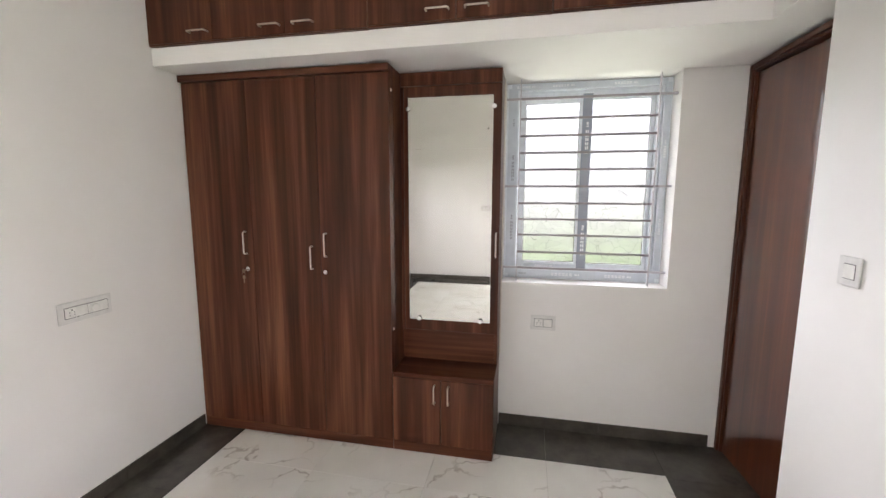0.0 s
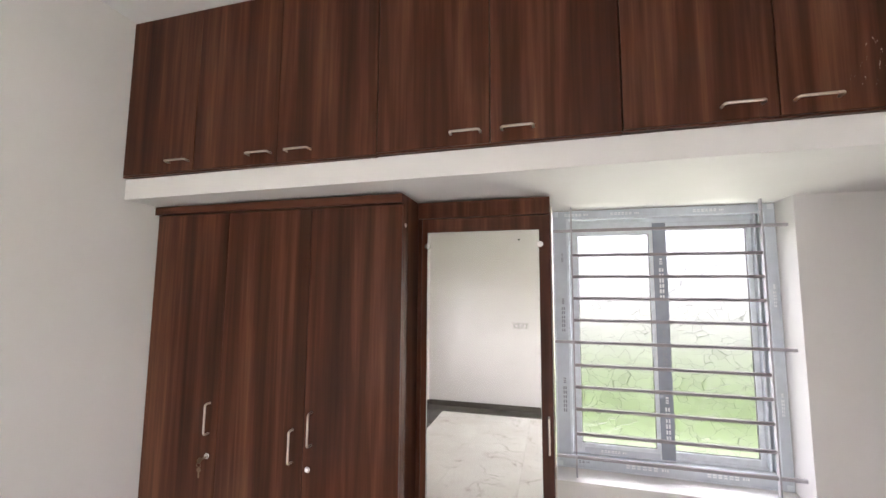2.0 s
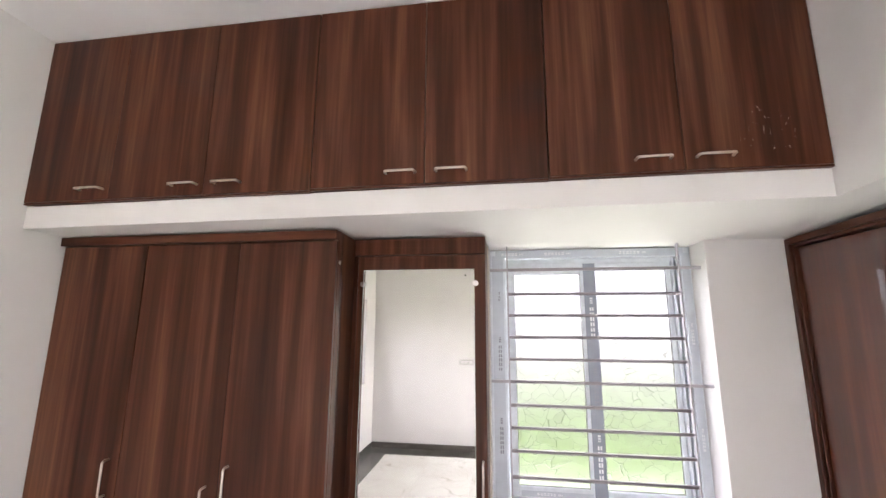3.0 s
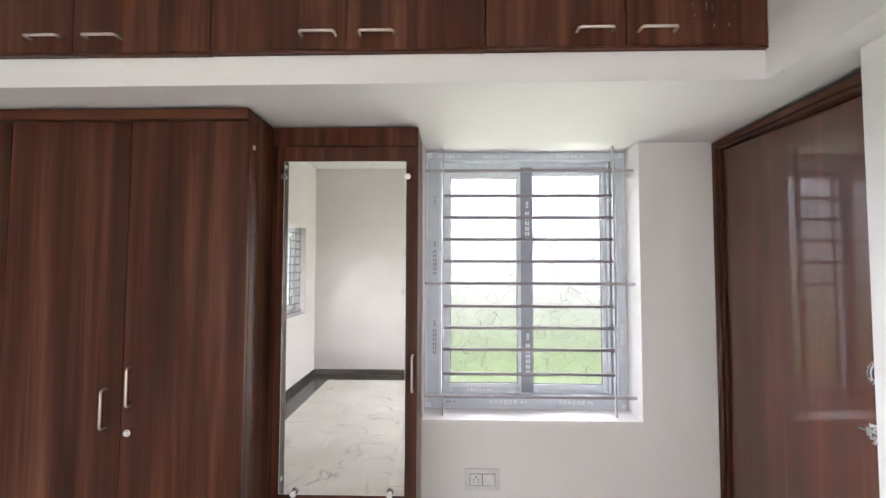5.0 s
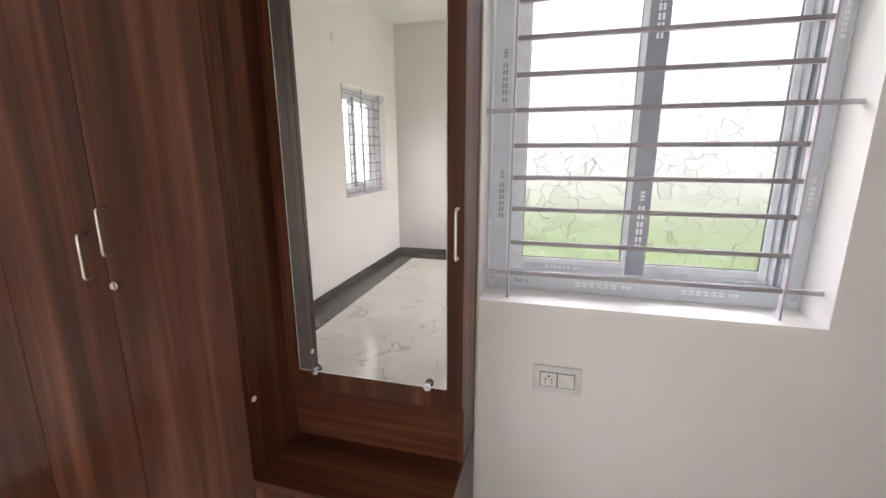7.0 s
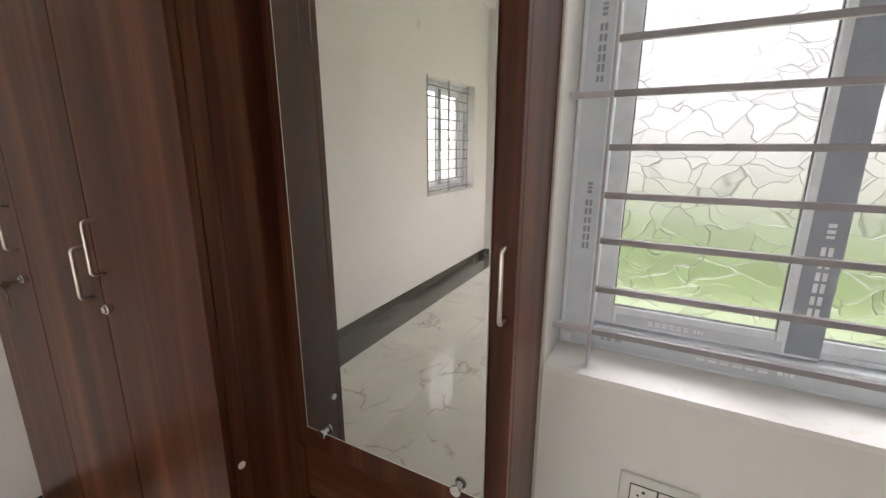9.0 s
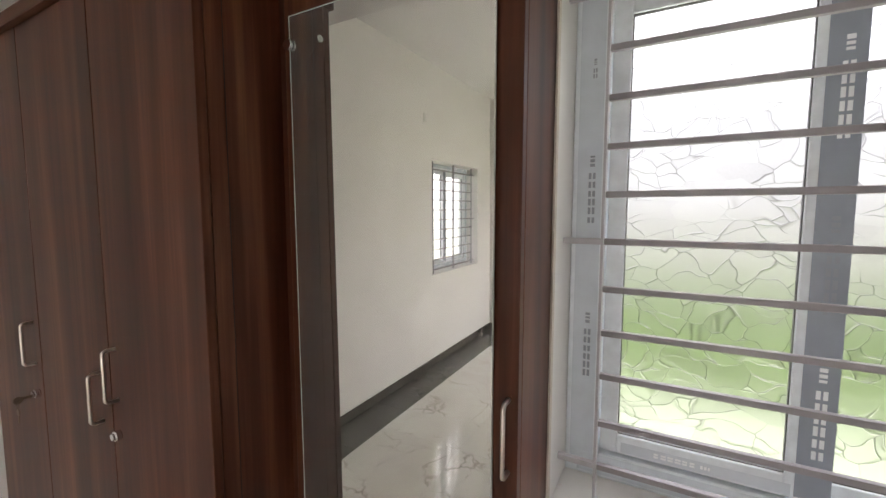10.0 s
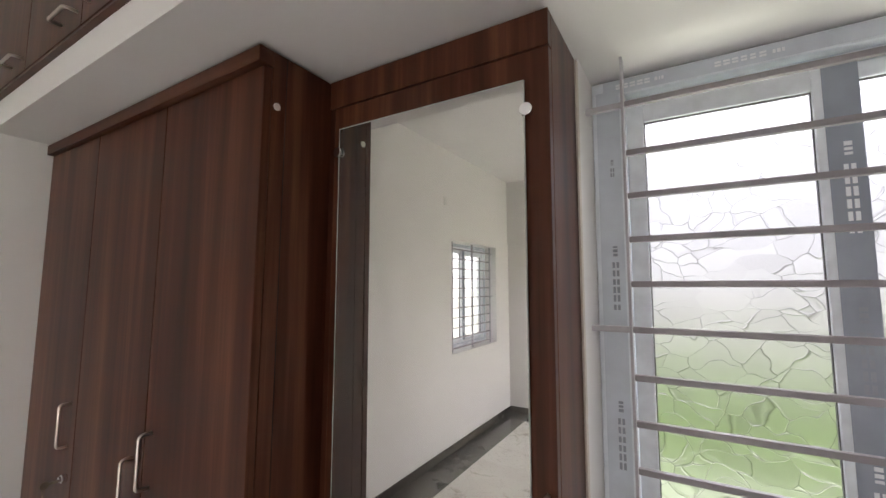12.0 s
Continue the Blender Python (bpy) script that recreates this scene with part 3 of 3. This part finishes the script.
leaf = part("leaf", ajar(box(bmesh.new(), 1.825, 1.86, DY0 + JW + STOP + 0.003, DY1 - JW - STOP - 0.003, 0.006, 2.124 - JW - STOP - 0.004, 0.002)), DOOR_WOOD, door, "glossy red-brown veneer leaf")
hb = bmesh.new()
disc(hb, (1.820, 5.348, 1.358), "x", 0.014, 0.010, bevel=0.002)
disc(hb, (1.820, 5.348, 1.238), "x", 0.014, 0.010, bevel=0.002)
arc = [(1.815 - 0.030 * math.sin(math.pi * k / 16), 5.348 + 0.022 * math.sin(math.pi * k / 16), 1.358 - 0.120 * k / 16) for k in range(17)]
tube(hb, arc, 0.0055)
for p in arc[1:-1]:
    disc(hb, p, "z", 0.0085, 0.0036, 12)
part("door_handle", ajar(hb), CHROME, leaf, "beaded chrome pull handle")
lb = bmesh.new()
box(lb, 1.817, 1.8245, 5.335, 5.41, 1.105, 1.150, 0.002)
tube(lb, [(1.809, 5.30, 1.130), (1.809, 5.425, 1.130)], 0.007)
for y in (5.345, 5.395):
    box(lb, 1.800, 1.820, y - 0.008, y + 0.008, 1.118, 1.142, 0.003)
tube(lb, [(1.806, 5.37, 1.128), (1.786, 5.37, 1.105)], 0.005)
part("sliding_bolt", ajar(lb), CHROME, leaf, "chrome sliding bolt")


# ---- joinery ----
def pull(at, axis, length, out=0.028, r=0.0042):
    """A bow handle on a front that faces -y."""
    bm, h, c = bmesh.new(), length / 2, 0.010
    line = [(-h, 0), (-h, out - c)] + [(-h + c - c * math.cos(a), out - c + c * math.sin(a)) for a in (0.4, 0.8, 1.2, 1.5)]
    line += [(-p, q) for p, q in reversed(line)]
    tube(bm, [(at[0] + (p if axis == "x" else 0), at[1] - q, at[2] + (p if axis == "z" else 0)) for p, q in line], r)
    return bm


def lock(at):
    bm = bmesh.new()
    disc(bm, (at[0], at[1] - 0.007, at[2]), "y", 0.0125, 0.014, bevel=0.002)
    disc(bm, (at[0], at[1] - 0.016, at[2]), "y", 0.0085, 0.006, bevel=0.001)
    return bm


def keys(at):
    bm = bmesh.new()
    x, y, z = at
    box(bm, x - 0.0012, x + 0.0012, y - 0.045, y - 0.018, z - 0.004, z + 0.004)
    disc(bm, (x, y - 0.048, z - 0.002), "x", 0.011, 0.003, 16)
    tube(bm, [(x + 0.010 * math.sin(a), y - 0.05, z - 0.018 + 0.010 * math.cos(a)) for a in (2 * math.pi * k / 14 for k in range(15))], 0.0009, 6)
    disc(bm, (x + 0.002, y - 0.05, z - 0.038), "y", 0.010, 0.0025, 16)
    box(bm, x - 0.001, x + 0.005, y - 0.0512, y - 0.0488, z - 0.070, z - 0.044)
    return bm


FRONT = 5.595
wardrobe = thing("wardrobe", (-0.645, 5.80, 0), "tall three-door walnut laminate wardrobe in the corner", "wardrobe")
part("carcass", box(bmesh.new(), -1.277, -0.0225, 5.617, 5.998, 0.002, 2.126, 0.0015), WOOD, wardrobe)
part("plinth", box(bmesh.new(), -1.270, -0.0235, 5.598, 5.617, 0.002, 0.058, 0.002), WOOD_ACROSS, wardrobe)
part("cornice", box(bmesh.new(), -1.276, -0.019, 5.579, 5.617, 2.087, 2.124, 0.002), WOOD_ACROSS, wardrobe)
for (x0, x1), hx, hz in (((-1.268, -0.8605), -0.903, 1.179), ((-0.8575, -0.4365), -0.484, 1.105), ((-0.4335, -0.0225), -0.399, 1.179)):
    d = part("door", box(bmesh.new(), x0, x1, FRONT, FRONT + 0.0195, 0.062, 2.084, 0.0012), WOOD, wardrobe)
    part("handle", pull((hx, FRONT, hz), "z", 0.128), NICKEL, d, "satin nickel bow handle")
    if hz > 1.15:
        part("lock", lock((hx - 0.004 if hx > -0.6 else hx + 0.010, FRONT, 1.026)), CHROME, d, "round chrome lock")
    if hx < -0.8:
        part("keys", keys((hx + 0.008, FRONT, 1.022)), BRASS_KEY, d, "keys left hanging in the lock")
for z in (2.001, 0.710):
    part("hinge_cap", disc(bmesh.new(), (-0.0210, 5.629, z), "x", 0.0085, 0.004, 20, 0.001), CAP, wardrobe, "round white screw cap")
part("edge_band", box(bmesh.new(), -0.0227, -0.0217, 5.652, 5.6535, 0.48, 2.124), GAP, wardrobe)

dresser = thing("dressing_unit", (0.268, 5.80, 0), "walnut laminate dressing unit with mirror and bench", "dressing table")
DX0, DX1, MFRONT = -0.0205, 0.546, 5.785
part("base_cabinet", box(bmesh.new(), DX0, DX1, 5.617, 5.998, 0.002, 0.446, 0.0015), WOOD, dresser)
part("plinth", box(bmesh.new(), DX0, DX1 - 0.002, 5.598, 5.617, 0.002, 0.058, 0.002), WOOD_ACROSS, dresser)
part("bench_top", box(bmesh.new(), DX0, DX1 + 0.001, 5.592, 5.998, 0.447, 0.474, 0.003), WOOD_ACROSS, dresser)
for x0, x1, hx in ((DX0, 0.2535, 0.221), (0.2565, DX1, 0.299)):
    d = part("base_door", box(bmesh.new(), x0, x1, FRONT, FRONT + 0.0195, 0.062, 0.444, 0.0012), WOOD, dresser)
    part("handle", pull((hx, FRONT, 0.364), "z", 0.10), NICKEL, d, "satin nickel bow handle")
part("back_panel", box(bmesh.new(), DX0, DX1 - 0.018, 5.812, 5.830, 0.475, 0.654), WOOD_ACROSS, dresser)
part("side_panel", box(bmesh.new(), DX1 - 0.018, DX1, 5.806, 5.998, 0.475, 2.126, 0.0015), WOOD, dresser)
part("cabinet_body", box(bmesh.new(), DX0, DX1 - 0.0185, 5.807, 5.997, 0.656, 2.126, 0.0015), WOOD, dresser)
part("fascia", box(bmesh.new(), DX0, DX1, MFRONT, MFRONT + 0.020, 2.054, 2.126, 0.0012), WOOD, dresser)
mdoor = part("mirror_door", box(bmesh.new(), DX0 + 0.020, DX1, MFRONT, MFRONT + 0.0195, 0.664, 2.050, 0.0012), WOOD, dresser)
part("filler_strip", box(bmesh.new(), DX0, DX0 + 0.018, MFRONT + 0.004, MFRONT + 0.022, 0.656, 2.052), WOOD, dresser)


def hung(bm):
    """The mirror hangs a little out of true on its clips."""
    for v in bm.verts:
        v.co.y += 0.0018 * (v.co.x - 0.265) - 0.0060 * (v.co.z - 1.36)
    return bm


part("mirror", hung(box(bmesh.new(), 0.030, 0.501, MFRONT - 0.010, MFRONT - 0.006, 0.731, 1.987, 0.0008, 1)), SILVER, mdoor, "tall frameless mirror")
me = bmesh.new()
for a in ((0.0290, 0.0302, 0.730, 1.988), (0.5008, 0.5020, 0.730, 1.988), (0.0302, 0.5008, 0.7300, 0.7312), (0.0302, 0.5008, 1.9868, 1.9880)):
    box(me, a[0], a[1], MFRONT - 0.0105, MFRONT - 0.0058, a[2], a[3])
part("mirror_edge", hung(me), GREEN_EDGE, mdoor, "pale ground glass edge")
part("mirror_backing", box(bmesh.new(), 0.034, 0.497, MFRONT - 0.0018, MFRONT - 0.0004, 0.735, 1.983), GAP, mdoor)
for x, z in ((0.029, 1.928), (0.507, 1.928), (0.088, 0.737), (0.448, 0.739)):
    cb = bmesh.new()
    disc(cb, (x, MFRONT - 0.008, z), "y", 0.008, 0.016, 20)
    disc(cb, (x, MFRONT - 0.0185, z), "y", 0.0125, 0.006, 24, 0.0015)
    part("mirror_clip", cb, CHROME, mdoor, "round chrome mirror clip")
part("handle", pull((0.529, MFRONT, 1.182), "z", 0.132), NICKEL, mdoor, "satin nickel bow handle")
whole("trim", box(bmesh.new(), DX1 + 0.0005, DX1 + 0.006, 5.984, 5.9995, 0.475, 2.12, 0.001), CAULK, "beige filler strip beside the dressing unit", "trim")

LFRONT, LTOP = 5.415, 2.950
units = (
    (WEST + 0.002, -0.061, (-0.893, -0.486), (-0.969, -0.564, -0.386), "three-door"),
    (-0.059, 0.775, (0.358,), (0.273, 0.451), "two-door"),
    (0.777, 1.611, (1.195,), (1.100, 1.283), "two-door scuffed"))
for x0, x1, seams, pulls, kind_of in units:
    u = thing("loft_cabinet", ((x0 + x1) / 2, 5.7, LOFT_Z), f"{kind_of} walnut laminate loft cabinet under the ceiling", "cabinet", "loft cabinets")
    LZ = LOFT_Z + RISE * ((x0 + x1) / 2 - WEST)
    part("carcass", box(bmesh.new(), x0, x1, LFRONT + 0.021, 5.998, LZ + 0.004, LTOP, 0.001), WOOD, u)
    part("edge_strip", box(bmesh.new(), x0, x1, LFRONT + 0.002, LFRONT + 0.020, LZ - 0.001, LZ + 0.006), FRAME_WOOD, u)
    edges = (x0, *seams, x1)
    for k, hx in enumerate(pulls):
        mat = WOOD_SCUFFED if "scuffed" in kind_of and k == 1 else WOOD
        d = part("door", box(bmesh.new(), edges[k] + 0.0012, edges[k + 1] - 0.0012, LFRONT, LFRONT + 0.0195, LZ + 0.008, LTOP - 0.002, 0.0012), mat, u)
        part("handle", pull((hx, LFRONT, LZ + 0.049), "x", 0.104), NICKEL, d, "satin nickel bow handle")


# ---- switches ----
def plate(name, m, wide, high, modules, label, category):
    """A modular wall plate: u to the right, v up, towards the room along -w; modules are (u, width, kind)."""
    p = thing(name, (0, 0, 0), label, category)
    part("cover", box(bmesh.new(), -wide / 2, wide / 2, -0.008, -0.0005, -high / 2, high / 2, 0.003), SWITCH_COVER, p)
    for u, w, kind_of in modules:
        h = 0.046
        part("shadow_line", box(bmesh.new(), u - w / 2 - 0.0022, u + w / 2 + 0.0022, -0.0084, -0.0078, -h / 2 - 0.0022, h / 2 + 0.0022), SWITCH_DARK, p)
        mod = part(kind_of, box(bmesh.new(), u - w / 2, u + w / 2, -0.011, -0.0082, -h / 2, h / 2, 0.0012), SWITCH, p)
        if kind_of == "socket":
            holes = bmesh.new()
            for du, dv, r in ((0, 0.012, 0.0036), (-0.010, 0.001, 0.0026), (0.010, 0.001, 0.0026), (-0.010, -0.011, 0.0022), (0.010, -0.011, 0.0022)):
                disc(holes, (u + du - (0.02 if w > 0.06 else 0), -0.0112, dv), "y", r, 0.0006, 12)
            part("hole", holes, SWITCH_DARK, mod)
        elif kind_of == "regulator":
            part("knob", disc(bmesh.new(), (u - 0.02, -0.018, 0), "y", 0.018, 0.014, 28, 0.003), SWITCH, mod, "round white fan speed knob")
    p.matrix_world = m
    return p


FACE_W = Matrix.Rotation(radians(90), 4, "Z")
plate("wall_socket", Matrix.Translation((0.808, NORTH, 0.687)), 0.148, 0.092, ((-0.026, 0.050, "socket"), (0.027, 0.050, "switch")), "white socket and switch plate below the window", "socket")
plate("fan_switch_plate", Matrix.Translation((WEST, 4.96, 0.935)) @ FACE_W, 0.235, 0.096, ((-0.042, 0.096, "socket"), (0.053, 0.090, "regulator")), "white socket plate with round fan regulator", "switch")
plate("light_switch", Matrix.Translation((EAST, 5.03, 1.22)) @ Matrix.Rotation(radians(-90), 4, "Z"), 0.094, 0.096, ((0.004, 0.046, "switch"),), "white light switch on the wall near the door", "switch")
plate("switch_plate", Matrix.Translation((0.085, SOUTH, 1.19)) @ Matrix.Rotation(radians(180), 4, "Z"), 0.225, 0.092, ((-0.06, 0.046, "switch"), (0, 0.046, "switch"), (0.06, 0.046, "switch")), "white three-module switch plate seen in the mirror", "switch")
plate("blank_plate", Matrix.Translation((WEST, 3.043, 2.426)) @ FACE_W, 0.05, 0.088, (), "white blank cover plate high on the wall", "cover plate")

cap = disc(bmesh.new(), (0.077, SOUTH + 0.0265, 2.43), "y", 0.013, 0.013, 20, 0.003)
whole("conduit_cap", cap, SWITCH_DARK, "small dark round cap on the painted wall", "conduit cap", "")

# ---- baseboard and floor tiles ----
floor = whole("floor", box(bmesh.new(), WEST, 2.05, SOUTH, NORTH, -0.10, -0.011), GROUT, "polished white veined tiles with a dark border", "floor")
base = whole("baseboard", box(bmesh.new(), 0.552, 1.764, NORTH - 0.002, NORTH - 0.0005, 0.0, 0.072), GROUT, "dark polished stone skirting", "baseboard")
TILES = {}


def tile(name, x0, x1, y0, y1, z0, z1, mat, parent, bevel=0.0012):
    size = (round(x1 - x0, 4), round(y1 - y0, 4), round(z1 - z0, 4), mat.name)
    if size not in TILES:
        TILES[size] = mesh_of(name, box(bmesh.new(), -size[0] / 2, size[0] / 2, -size[1] / 2, size[1] / 2, -size[2] / 2, size[2] / 2, bevel, 1), mat)
    ob = new(name, TILES[size])
    ob.parent = parent
    ob.location = ((x0 + x1) / 2, (y0 + y1) / 2, (z0 + z1) / 2)
    return ob


def run(a, b, step):
    n = max(1, math.ceil((b - a) / step - 0.01))
    return [(a + k * step, min(a + (k + 1) * step, b)) for k in range(n)]


G = 0.0006
FX, FY = (-0.995, 1.447), (1.70, 5.672)
for x0, x1 in run(FX[0], FX[1], 0.6105):
    for y0, y1 in run(FY[0], FY[1], 1.21):
        tile("tile", x0 + G, x1 - G, y0 + G, y1 - G, -0.011, 0.0, MARBLE, floor, 0.0004)
for y0, y1 in run(SOUTH, NORTH, 0.605):
    tile("border_tile", WEST + G, FX[0] - G, y0 + G, y1 - G, -0.011, 0.0, GRANITE, floor, 0.0005)
    tile("border_tile", FX[1] + G, (EAST if y1 < 5.3 else 1.95) - G, y0 + G, y1 - G, -0.011, 0.0, GRANITE, floor, 0.0005)
for x0, x1 in run(FX[0], FX[1], 0.6105):
    tile("border_tile", x0 + G, x1 - G, FY[1] + G, NORTH - G, -0.011, 0.0, GRANITE, floor, 0.0005)
    tile("border_tile", x0 + G, x1 - G, SOUTH + G, FY[0] - G, -0.011, 0.0, GRANITE, floor, 0.0005)
SK, ST = 0.074, 0.011
for x0, x1 in run(0.552, 1.764, 0.606):
    tile("skirting_tile", x0 + G, x1 - G, NORTH - ST, NORTH - 0.002, 0.0005, SK, GRANITE, base)
for y0, y1 in run(SOUTH + ST, 5.594, 0.606):
    tile("skirting_tile", WEST + 0.001, WEST + ST, y0 + G, y1 - G, 0.0005, SK, GRANITE, base)
for x0, x1 in run(WEST, EAST, 0.606):
    tile("skirting_tile", x0 + G, x1 - G, SOUTH + 0.001, SOUTH + ST, 0.0005, SK, GRANITE, base)
for y0, y1 in run(2.522, 5.258, 0.606):
    tile("skirting_tile", EAST - ST, EAST - 0.001, y0 + G, y1 - G, 0.0005, SK, GRANITE, base)
